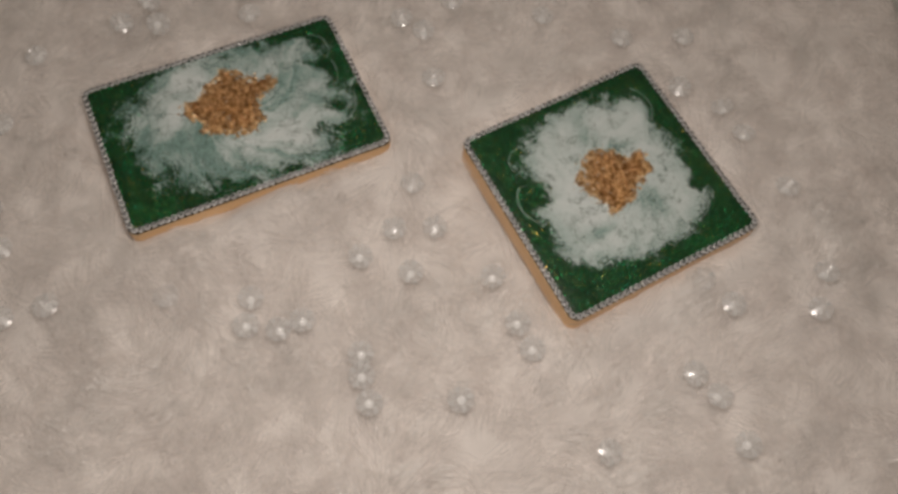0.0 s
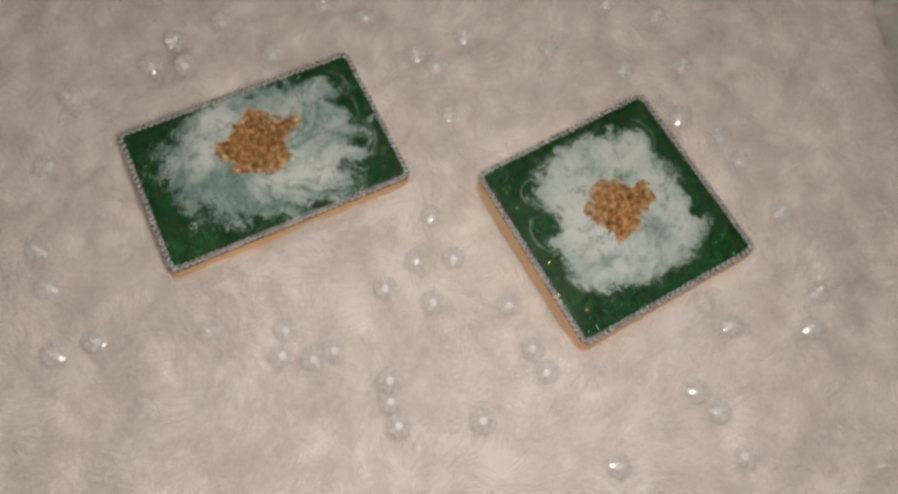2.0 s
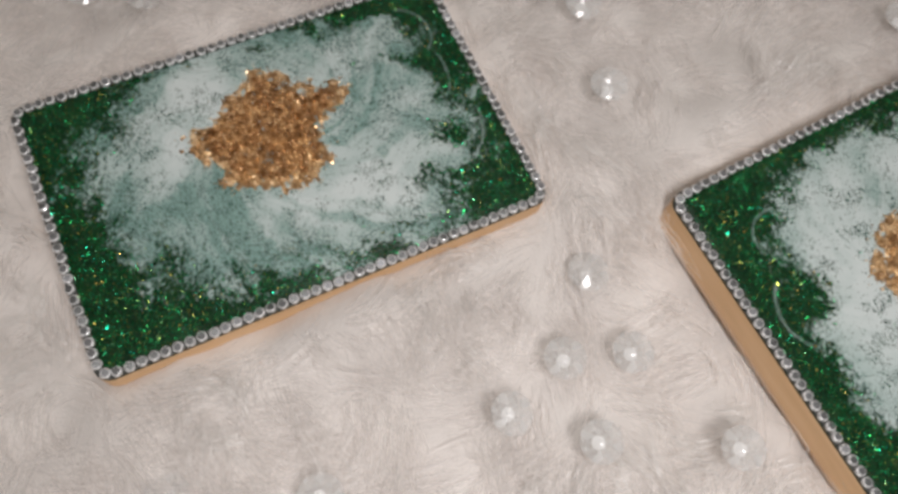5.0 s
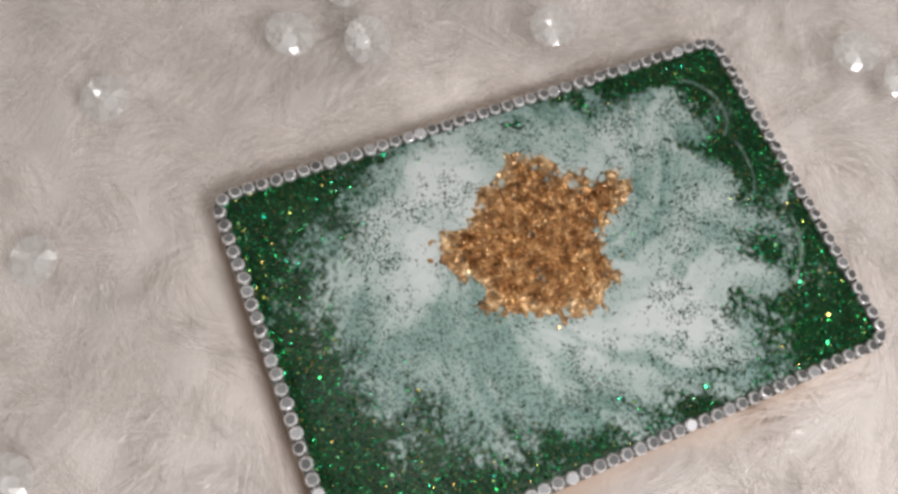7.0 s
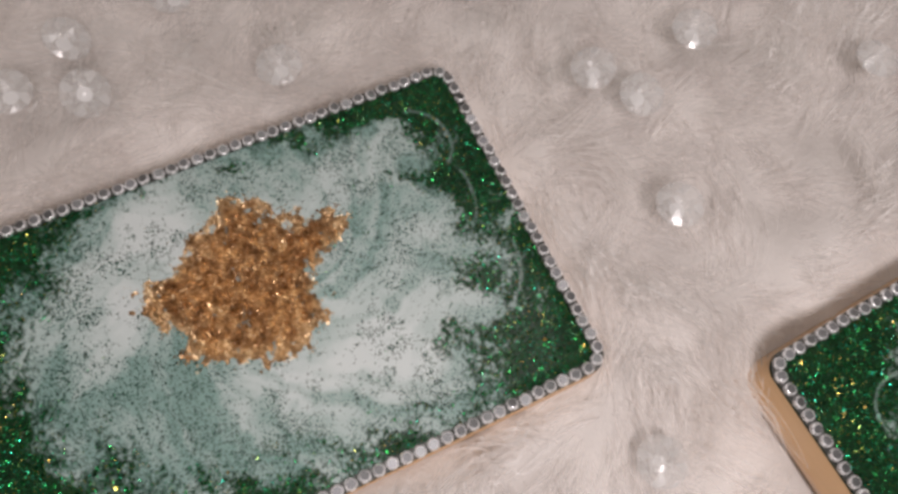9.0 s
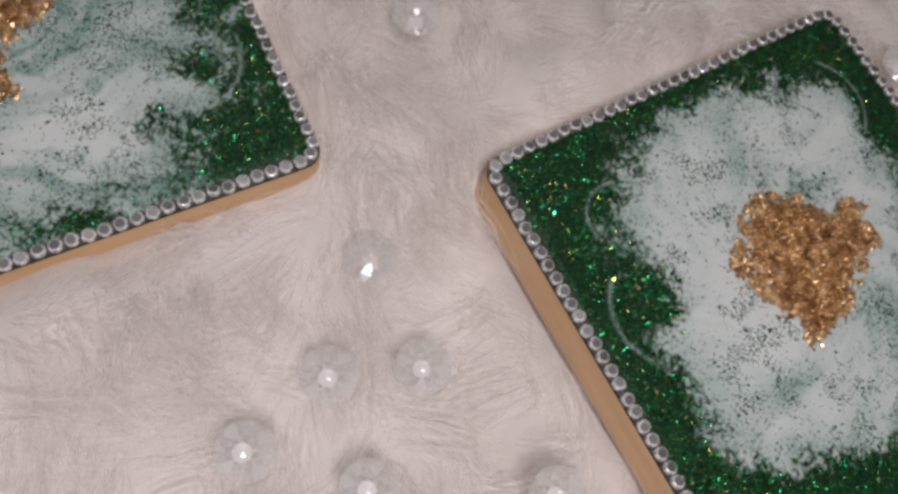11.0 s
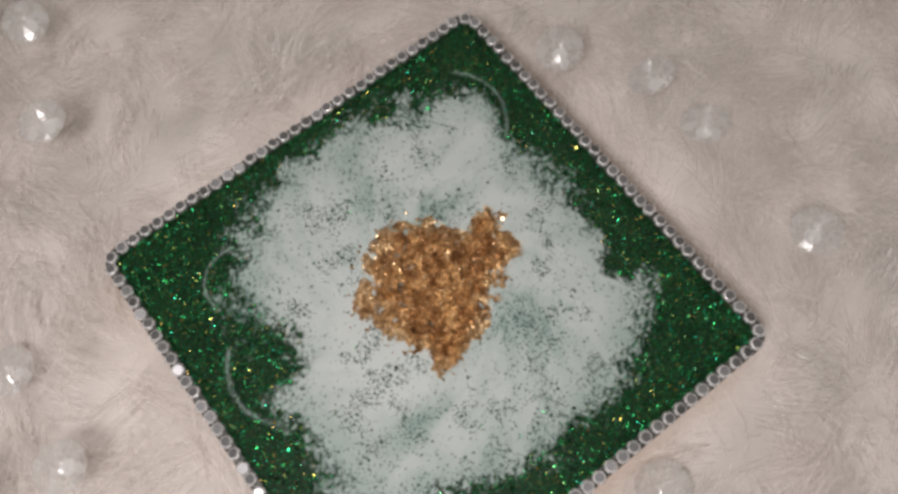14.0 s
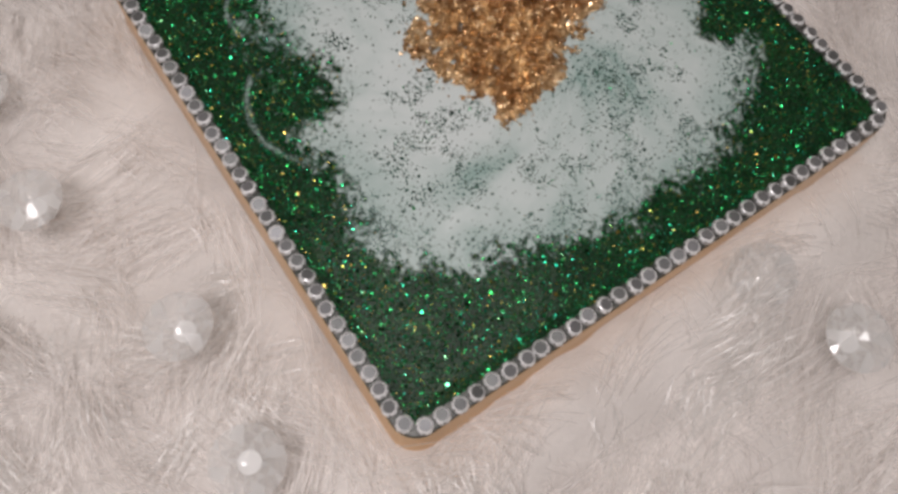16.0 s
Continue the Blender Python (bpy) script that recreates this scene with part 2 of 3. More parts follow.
# Pale facets and a dark table put the stones' sparkle into colour.
CRYSTAL, TABLE = crystal_material("painted_sparkle_facets", (0.82, 0.82, 0.83), (0.98, 0.98, 0.99), 0.28, 0.2, 0.6), crystal_material("painted_dark_table", (0.13, 0.135, 0.135), (0.27, 0.27, 0.285), 0.36, 0.5, 0.25)
FACET = acrylic_material("clear_acrylic_pavilion", 1.0, 0.05, 0.30, 0.22)
# White culet stands in for the lamp's bright spot inside the gem.
CULET = acrylic_material("painted_highlight_culet", 1.0, 0.4, 0.45, 0.85)
GIRDLE = acrylic_material("clear_acrylic_girdle", 0.85, 0.35, 0.2, 0.6)
FLOOR = plaster_material("pale_grey_green_floor", (0.42, 0.46, 0.42), (0.52, 0.55, 0.50))
PAINT = plaster_material("warm_white_wall_paint", (0.62, 0.57, 0.52), (0.68, 0.64, 0.59))


# ---- mesh tools ----
def part(name, bm, mat, parent=None, label=""):
    """A bmesh as one mesh object under a thing or a part."""
    me = bpy.data.meshes.new(name)
    bm.to_mesh(me)
    bm.free()
    me.materials.append(mat)
    ob = new(name, me)
    ob.parent = parent
    return tagged(ob, label)


def arrays_mesh(name, verts, faces, mat, flat=True):
    """A mesh from arrays of vertices and of equal-sided faces."""
    me = bpy.data.meshes.new(name)
    sides = faces.shape[1]
    me.vertices.add(len(verts))
    me.vertices.foreach_set("co", np.ascontiguousarray(verts, dtype=np.float32).ravel())
    me.loops.add(faces.size)
    me.loops.foreach_set("vertex_index", np.ascontiguousarray(faces, dtype=np.int32).ravel())
    me.polygons.add(len(faces))
    me.polygons.foreach_set("loop_start", np.arange(0, faces.size, sides, dtype=np.int32))
    me.polygons.foreach_set("loop_total", np.full(len(faces), sides, dtype=np.int32))
    me.polygons.foreach_set("use_smooth", np.full(len(faces), not flat))
    me.update(calc_edges=True)
    me.materials.append(mat)
    return me


def box(name, size, at, mat, bevel=0.0):
    bm = bmesh.new()
    bmesh.ops.create_cube(bm, size=1, matrix=Matrix.Diagonal((*size, 1)))
    if bevel:
        bmesh.ops.bevel(bm, geom=bm.edges[:], offset=bevel, segments=2, affect="EDGES")
    ob = part(name, bm, mat)
    ob.location = at
    return ob


def rounded_outline(w, d, r, steps=7):
    """Corner by corner, the outline of a rounded rectangle about the origin."""
    pts = []
    for cx, cy, a0 in ((w / 2 - r, d / 2 - r, 0), (-w / 2 + r, d / 2 - r, 90), (-w / 2 + r, -d / 2 + r, 180), (w / 2 - r, -d / 2 + r, 270)):
        for k in range(steps + 1):
            a = radians(a0 + 90 * k / steps)
            pts.append((cx + r * math.cos(a), cy + r * math.sin(a)))
    return pts


def rounded_plate(w, d, r, profile):
    """A plate with the given profile of (inset, height), from the bottom up."""
    bm = bmesh.new()
    rings = []
    for inset, z in profile:
        rings.append([bm.verts.new((x, y, z)) for x, y in rounded_outline(w - 2 * inset, d - 2 * inset, max(r - inset, 0.0005))])
    n = len(rings[0])
    for low, high in zip(rings, rings[1:]):
        for k in range(n):
            bm.faces.new((low[k], low[(k + 1) % n], high[(k + 1) % n], high[k])).smooth = True
    bm.faces.new(rings[0][::-1])
    bm.faces.new(rings[-1])
    return bm


# ---- the room ----
tagged(box("floor", (2.8, 2.8, 0.04), (0, 0, -0.042), FLOOR), "pale grey-green smooth floor under the fur rug", "floor", kind="structure")
tagged(box("ceiling", (2.8, 2.8, 0.04), (0, 0, 2.42), PAINT), "plain warm white ceiling", "ceiling", kind="structure")
for side, size, at in (("north", (2.8, 0.1, 2.42), (0, 1.35, 1.188)), ("south", (2.8, 0.1, 2.42), (0, -1.35, 1.188)),
                       ("east", (0.1, 2.6, 2.42), (1.35, 0, 1.188)), ("west", (0.1, 2.6, 2.42), (-1.35, 0, 1.188))):
    tagged(box("wall_" + side, size, at, PAINT), "plain warm white painted wall", "wall", kind="structure")

# ---- the boards ----
TOP = 0.0125
BASE = -0.0025


def polar_mask(x, y, centre, radii):
    """How far inside (above 0) a lobed outline given by radii at even angles, in parts of a decimetre."""
    dx, dy = x - centre[0], y - centre[1]
    rho, turn = np.hypot(dx, dy), np.arctan2(dy, dx)
    n = len(radii)
    radius = np.interp(turn, np.arange(n + 1) * 2 * np.pi / n - np.pi, list(radii) + [radii[0]])
    return radius - rho, rho, turn


def wisp(x, y, cx, cy, r, a0, a1, width):
    """A thin curl of pigment: 1 on an arc, fading across it and towards its ends."""
    dx, dy = x - cx, y - cy
    a = (np.degrees(np.arctan2(dy, dx)) - a0) % 360
    along = smooth(0, 12, a) * smooth(0, 12, (a1 - a0) % 360 - a)
    return np.exp(-(((np.hypot(dx, dy) - r) / width) ** 2)) * along * (a < (a1 - a0) % 360)


def twirl(x, y, cx, cy, size, turn):
    """Stirs places round a centre, most in its middle."""
    dx, dy = x - cx, y - cy
    a = turn * np.exp(-(dx * dx + dy * dy) / size**2)
    return cx + dx * np.cos(a) - dy * np.sin(a), cy + dx * np.sin(a) + dy * np.cos(a)


def stirred(x, y, spec):
    """Places as they lay before the pour was stirred."""
    gen = np.random.default_rng(spec["seed"] + 900)
    for cx, cy, size, turn in spec["stirs"]:
        x, y = twirl(x, y, cx, cy, size, turn)
    for k in range(26):
        size = 0.03 + 0.05 * gen.random()
        a, r = gen.random() * 2 * np.pi, 0.18 + 0.32 * gen.random()
        x, y = twirl(x, y, spec["gold_at"][0] + spec["wide"] * r * np.cos(a), spec["gold_at"][1] + r * np.sin(a), size, spec["stir"] * gen.normal(0, 1))
    return x, y


def resin_pattern(x, y, spec):
    """Pigment and haze, each 0..1, at places x, y in decimetres on the board."""
    s = spec["seed"]
    bx, by = stirred(x, y, spec)
    wx = bx + 0.04 * (fbm(bx * 11, by * 11, s + 11) - 0.5) + 0.03 * (fbm(bx * 34, by * 34, s + 13) - 0.5)
    wy = by + 0.04 * (fbm(bx * 11, by * 11, s + 17) - 0.5) + 0.03 * (fbm(bx * 34, by * 34, s + 19) - 0.5)
    inside, rho, turn = polar_mask(wx, wy, spec["gold_at"], spec["white"])
    swirl = turn + spec["swirl"] * np.log(rho + 0.12)
    streak = fbm(np.cos(swirl) * 6 + 8 + rho * 4, np.sin(swirl) * 6 + 8 + rho * 5, s + 23, 6)
    cloud = fbm(wx * 19, wy * 19, s + 31, 5)
    pigment = 0.5 + inside / spec["soft"] + (streak - 0.5) * spec["streak"] + (cloud - 0.5) * 1.15
    for cx, cy, rx, ry, amount in spec["holes"]:
        pigment = pigment - amount * np.exp(-(((wx - cx) / rx) ** 2) - ((wy - cy) / ry) ** 2) * (0.4 + 1.2 * streak)
    pigment = pigment + (fbm(x * 150, y * 150, s + 53, 2) - 0.5)
    for cx, cy, rx, ry, amount in spec["lumps"]:
        pigment = pigment + amount * np.exp(-(((wx - cx) / rx) ** 2) - ((wy - cy) / ry) ** 2)
    pigment = np.clip(pigment, 0, 1)
    for arc in spec["wisps"]:
        pigment = np.maximum(pigment, (0.30 + 0.35 * cloud) * wisp(x + 0.2 * (wx - bx), y + 0.2 * (wy - by), *arc))
    veil = 0.5 * fbm(np.cos(swirl) * 9 + 8, np.sin(swirl) * 9 + rho * 7, s + 47, 6) + 0.5 * fbm(wx * 16, wy * 16, s + 41, 5)
    haze = smooth(0.26, 0.84, veil) * spec["haze"] + spec["tint"]
    for cx, cy, rx, ry, amount in spec["veils"]:
        haze = haze + amount * np.exp(-(((wx - cx) / rx) ** 2) - ((wy - cy) / ry) ** 2) * (0.5 + veil)
    haze = np.clip(haze + 0.3 * smooth(0.10, 0.0, inside), 0, 0.95)
    return pigment, haze


def resin_sheet(w, d, r, spec):
    """The poured face: a fine sheet that holds the pigment, slightly domed at its rim."""
    step = 0.0003
    nx, ny = int(w / step), int(d / step)
    gx, gy = np.meshgrid(np.linspace(-w / 2, w / 2, nx + 1), np.linspace(-d / 2, d / 2, ny + 1), indexing="ij")
    qx, qy = np.maximum(np.abs(gx) - w / 2 + r, 0), np.maximum(np.abs(gy) - d / 2 + r, 0)
    shrink = np.where(np.hypot(qx, qy) > r, r / np.maximum(np.hypot(qx, qy), 1e-9), 1.0)
    gx = np.sign(gx) * (np.minimum(np.abs(gx), w / 2 - r) + qx * shrink)
    gy = np.sign(gy) * (np.minimum(np.abs(gy), d / 2 - r) + qy * shrink)
    rim = np.minimum(w / 2 - np.abs(gx), d / 2 - np.abs(gy))
    gz = 0.0004 * smooth(0, 0.004, rim) + 0.00025 * (fbm(gx * 60, gy * 60, 3, 2) - 0.5)
    verts = np.stack([gx, gy, gz], -1).reshape(-1, 3)
    idx = np.arange((nx + 1) * (ny + 1)).reshape(nx + 1, ny + 1)
    faces = np.stack([idx[:-1, :-1], idx[1:, :-1], idx[1:, 1:], idx[:-1, 1:]], -1).reshape(-1, 4)
    me = arrays_mesh("resin_surface", verts, faces, RESIN, flat=False)
    pigment, haze = resin_pattern(verts[:, 0] * 10, verts[:, 1] * 10, spec)
    for name, values in (("pigment", pigment), ("haze", haze)):
        me.attributes.new(name, "FLOAT", "POINT").data.foreach_set("value", values.astype(np.float32))
    return me


def flakes(places, radius, tilt, sides, squash, gen):
    """Small flat flakes at places, of the given radii, tipped at random: vertices and faces."""
    n = len(places)
    turn = gen.random(n) * 2 * np.pi
    a = turn[:, None] + np.arange(sides) * 2 * np.pi / sides
    size = radius[:, None] * (1 + squash * (gen.random((n, sides)) - 0.5))
    lx, ly = size * np.cos(a), size * np.sin(a)
    tx, ty = gen.normal(0, tilt, n), gen.normal(0, tilt, n)
    lz = lx * tx[:, None] + ly * ty[:, None]
    verts = places[:, None, :] + np.stack([lx, ly, lz], -1)
    verts[:, :, 2] += np.abs(lz).max(1)[:, None]
    return verts.reshape(-1, 3), np.arange(n * sides).reshape(n, sides)


def scattered(n, w, d, chance, spec, gen):
    """Random places on the board, kept by chance(pigment, haze, patch)."""
    x, y = (gen.random(n) - 0.5) * (w - 0.006), (gen.random(n) - 0.5) * (d - 0.006)
    pigment, haze = resin_pattern(x * 10, y * 10, spec)
    gold, _, _ = polar_mask(x * 10, y * 10, spec["gold_at"], spec["gold"])
    patch = smooth(0.44, 0.72, fbm(x * 210, y * 210, spec["seed"] + 71, 4))
    keep = (gen.random(n) < chance(pigment, haze, patch)) & (gold < -0.004)
    return x[keep], y[keep]


def glitter_mesh(w, d, spec, gen):
    x, y = scattered(210000, w, d, lambda p, h, k: 0.75 * (1 - smooth(0.2, 0.75, p)) + 0.02 * k, spec, gen)
    size = 0.000055 + 0.00009 * gen.random(len(x)) ** 2 + 0.00020 * (gen.random(len(x)) > 0.993)
    verts, faces = flakes(np.stack([x, y, np.full(len(x), 0.00052)], -1), size, 0.36, 6, 0.0, gen)
    return arrays_mesh("glitter", verts, faces, GLITTER)


def speckle_mesh(w, d, spec, gen):
    """Dull dark flakes caught in the white."""
    x, y = scattered(80000, w, d, lambda p, h, k: smooth(0.3, 0.6, p) * (0.035 + 0.65 * k * k + 0.75 * np.clip(h - 0.15, 0, 1) ** 1.5), spec, gen)
    size = 0.00009 + 0.00014 * gen.random(len(x)) ** 2 + 0.00018 * (gen.random(len(x)) > 0.985)
    verts, faces = flakes(np.stack([x, y, np.full(len(x), 0.00053)], -1), size, 0.03, 5, 0.6, gen)
    return arrays_mesh("speckle", verts, faces, SPECKLE)


def gold_depth(x, y, spec):
    """How deep inside the torn outline of the leaf, in decimetres."""
    warp = 0.045 * (fbm(x * 24, y * 24, spec["seed"] + 91) - 0.5), 0.045 * (fbm(x * 24, y * 24, spec["seed"] + 95) - 0.5)
    depth, _, _ = polar_mask(x + warp[0], y + warp[1], spec["gold_at"], spec["gold"])
    return depth + 0.05 * (fbm(x * 60, y * 60, spec["seed"] + 97) - 0.5)


def gold_sheet(spec, gen):
    """Crumpled leaf: a torn sheet with sharp creases."""
    step, span = 0.0015, 0.27
    n = int(2 * span / step)
    gx, gy = np.meshgrid(np.linspace(-span, span, n + 1), np.linspace(-span, span, n + 1), indexing="ij")
    gx = gx + spec["gold_at"][0] + step * 0.7 * (gen.random(gx.shape) - 0.5)
    gy = gy + spec["gold_at"][1] + step * 0.7 * (gen.random(gx.shape) - 0.5)
    crease = np.abs(fbm(gx * 85, gy * 85, spec["seed"] + 101, 3) - 0.5) * 2
    gz = 0.00055 + 0.0015 * (1 - crease) ** 2 * smooth(0.0, 0.05, gold_depth(gx, gy, spec)) + 0.00018 * gen.random(gx.shape)
    verts = np.stack([gx / 10, gy / 10, gz], -1).reshape(-1, 3)
    idx = np.arange((n + 1) ** 2).reshape(n + 1, n + 1)
    faces = np.concatenate([np.stack([idx[:-1, :-1], idx[1:, :-1], idx[1:, 1:]], -1).reshape(-1, 3), np.stack([idx[:-1, :-1], idx[1:, 1:], idx[:-1, 1:]], -1).reshape(-1, 3)])
    mid = verts[faces].mean(1) * 10
    depth = gold_depth(mid[:, 0], mid[:, 1], spec)
    torn = 0.22 + 0.19 * (1 - smooth(0.0, 0.035, depth)) + 0.10 * (gen.random(len(mid)) - 0.5)
    faces = faces[(depth > -0.006) & (fbm(mid[:, 0] * 55, mid[:, 1] * 55, spec["seed"] + 107, 3) > torn)]
    return arrays_mesh("gold_leaf", verts, faces, GOLD)


def gold_scraps(spec, gen):
    n = 20000
    x, y = (gen.random(n) - 0.5) * 0.6 + spec["gold_at"][0], (gen.random(n) - 0.5) * 0.6 + spec["gold_at"][1]
    depth = gold_depth(x, y, spec)
    keep = gen.random(n) < smooth(-0.035, 0.03, depth) * (0.10 + 0.9 * smooth(0.4, 0.7, fbm(x * 30, y * 30, spec["seed"] + 99)))
    x, y, depth = x[keep] / 10, y[keep] / 10, depth[keep]
    lift = 0.0005 + 0.0008 * gen.random(len(x)) * smooth(-0.02, 0.06, depth)
    size = 0.00012 + 0.0003 * gen.random(len(x)) ** 3
    verts, faces = flakes(np.stack([x, y, lift], -1), size, 0.45, 5, 1.1, gen)
    return arrays_mesh("leaf_scrap", verts, faces, GOLD)


def rhinestone_mesh():
    """A foil-backed stone: a low cup, crown facets painted bright as sparkle and a flat, darker table."""
    bm = bmesh.new()
    n, stone, cup = 10, 0.00140, 0.00150
    rings = []
    for r, z, shift in ((cup * 0.93, 0, 0), (cup, 0.0004, 0), (stone * 1.02, 0.00062, 0), (stone * 0.84, 0.00100, 0.5), (stone * 0.72, 0.00112, 0)):
        rings.append([bm.verts.new((r * math.cos(2 * math.pi * (k + shift) / n), r * math.sin(2 * math.pi * (k + shift) / n), z)) for k in range(n)])
    for row, (low, high) in enumerate(zip(rings, rings[1:])):
        for k in range(n):
            j = (k + 1) % n
            if row < 2:
                bm.faces.new((low[k], low[j], high[j], high[k]))
            elif row == 2:
                bm.faces.new((low[k], low[j], high[k]))
                bm.faces.new((low[j], high[j], high[k]))
            else:
                bm.faces.new((low[k], high[j], high[k]))
                bm.faces.new((low[k], low[j], high[j]))
    bm.faces.new(rings[-1])
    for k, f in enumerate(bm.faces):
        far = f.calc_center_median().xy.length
        # Some outer crown facets take the table's dark tone, to paint in sparkle.
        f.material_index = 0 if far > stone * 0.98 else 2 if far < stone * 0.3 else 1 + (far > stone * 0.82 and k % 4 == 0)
    bmesh.ops.recalc_face_normals(bm, faces=bm.faces[:])
    me = bpy.data.meshes.new("rhinestone")
    bm.to_mesh(me)
    bm.free()
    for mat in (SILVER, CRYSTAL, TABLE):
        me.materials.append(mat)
    return me


STONE = rhinestone_mesh()


def along_outline(w, d, r, pitch):
    """Even places along a rounded rectangle, with the way they face."""
    pts = np.array(rounded_outline(w, d, r, 12) + rounded_outline(w, d, r, 12)[:1])
    run = np.r_[0, np.cumsum(np.hypot(*np.diff(pts, axis=0).T))]
    n = int(run[-1] / pitch)
    at = np.arange(n) * run[-1] / n
    return np.interp(at, run, pts[:, 0]), np.interp(at, run, pts[:, 1])


def resin_board(name, w, d, spec, place, label):
    gen = np.random.default_rng(spec["seed"])
    thick = TOP - BASE
    board = tagged(new(name), label, "resin board", "glitter resin boards")
    part("base_plate", rounded_plate(w, d, 0.005, [(0.0012, 0), (0, 0.0012), (0, 0.0042), (0.0004, 0.0048), (0.0004, thick - 0.0014), (0.0008, thick - 0.0009)]),
         WOOD, board, "glossy tan wooden plate with rounded edges")
    slab = part("resin_layer", rounded_plate(w - 0.001, d - 0.001, 0.0045, [(0.0003, thick - 0.0009), (0, thick - 0.0007), (0, thick - 0.0004), (0.0004, thick - 0.0001)]),
                SLAB, board, "dark green resin edge")
    sheet = new("resin_surface", resin_sheet(w - 0.0024, d - 0.0024, 0.0038, spec))
    sheet.parent, sheet.location = board, (0, 0, thick)
    tagged(sheet, "dark green glitter resin with a white marbled bloom")
    for piece, mesh, words in (("glitter", glitter_mesh(w, d, spec, gen), "tiny green and gold glitter flakes"), ("speckle", speckle_mesh(w, d, spec, gen), "dark green specks in the white"), ("gold_leaf", gold_sheet(spec, gen), "crumpled copper-gold leaf"), ("leaf_scrap", gold_scraps(spec, gen), "fine torn scraps of gold leaf")):
        ob = new(piece, mesh)
        ob.parent, ob.location = board, (0, 0, thick)
        tagged(ob, words, kind="stuff")
    trim = part("crystal_trim", trim_band(w, d, thick), TARNISH, board, "silver rhinestone chain along the rim")
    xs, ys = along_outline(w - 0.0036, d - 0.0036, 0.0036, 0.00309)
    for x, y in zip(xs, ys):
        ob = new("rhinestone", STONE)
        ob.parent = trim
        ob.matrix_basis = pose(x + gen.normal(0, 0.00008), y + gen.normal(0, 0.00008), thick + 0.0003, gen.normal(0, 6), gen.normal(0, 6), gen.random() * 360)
    board.matrix_world = place
    return board


def trim_band(w, d, thick):
    """The thin silver strip on which the stones sit."""
    bm = bmesh.new()
    rings = []
    for inset, z in ((0.0030, thick + 0.0001), (0.0029, thick + 0.0005), (0.0007, thick + 0.0005), (0.0006, thick + 0.0001)):
        rings.append([bm.verts.new((x, y, z)) for x, y in rounded_outline(w - 2 * inset, d - 2 * inset, 0.005 - inset)])
    n = len(rings[0])
    for a, b in zip(rings, rings[1:] + rings[:1]):
        for k in range(n):
            bm.faces.new((a[k], a[(k + 1) % n], b[(k + 1) % n], b[k]))
    bmesh.ops.recalc_face_normals(bm, faces=bm.faces[:])
    return bm


SQUARE = dict(
    seed=210, swirl=1.3, soft=0.09, streak=0.8, haze=0.36, tint=0.06, gold_at=(0.058, 0.009), wide=1.0, stir=0.2,
    stirs=((-0.33, 0.10, 0.10, 0.35), (0.30, 0.33, 0.10, -0.6), (-0.30, 0.32, 0.07, 0.6)),
    gold=(0.182, 0.177, 0.174, 0.172, 0.181, 0.204, 0.207, 0.163, 0.148, 0.132, 0.121, 0.114, 0.117, 0.124, 0.116, 0.128, 0.18, 0.186, 0.173, 0.173, 0.192, 0.127, 0.113, 0.109, 0.119, 0.13, 0.144, 0.159, 0.164, 0.157, 0.179, 0.181, 0.177, 0.182, 0.185, 0.186),
    white=(0.446, 0.441, 0.457, 0.483, 0.482, 0.454, 0.431, 0.425, 0.42, 0.402, 0.393, 0.415, 0.427, 0.431, 0.422, 0.38, 0.346, 0.32, 0.326, 0.33, 0.341, 0.365, 0.43, 0.463, 0.443, 0.435, 0.451, 0.435, 0.43, 0.445, 0.473, 0.467, 0.454, 0.457, 0.459, 0.458),
    holes=((-0.31, 0.085, 0.09, 0.10, 1.4), (0.12, -0.24, 0.06, 0.04, 0.35), (0.37, -0.19, 0.05, 0.04, 1.2)),
    lumps=(),
    veils=((0.13, -0.18, 0.10, 0.09, 0.4), (0.04, 0.30, 0.05, 0.10, 0.45), (-0.17, -0.20, 0.07, 0.03, 0.5), (0.14, 0.15, 0.12, 0.03, 0.4), (-0.30, 0.26, 0.10, 0.05, 0.25), (-0.14, -0.02, 0.09, 0.14, -0.4)),
    wisps=((-0.30, 0.28, 0.08, 60, 200, 0.006), (-0.31, 0.07, 0.135, 125, 240, 0.008), (0.30, 0.30, 0.13, 300, 60, 0.006)))
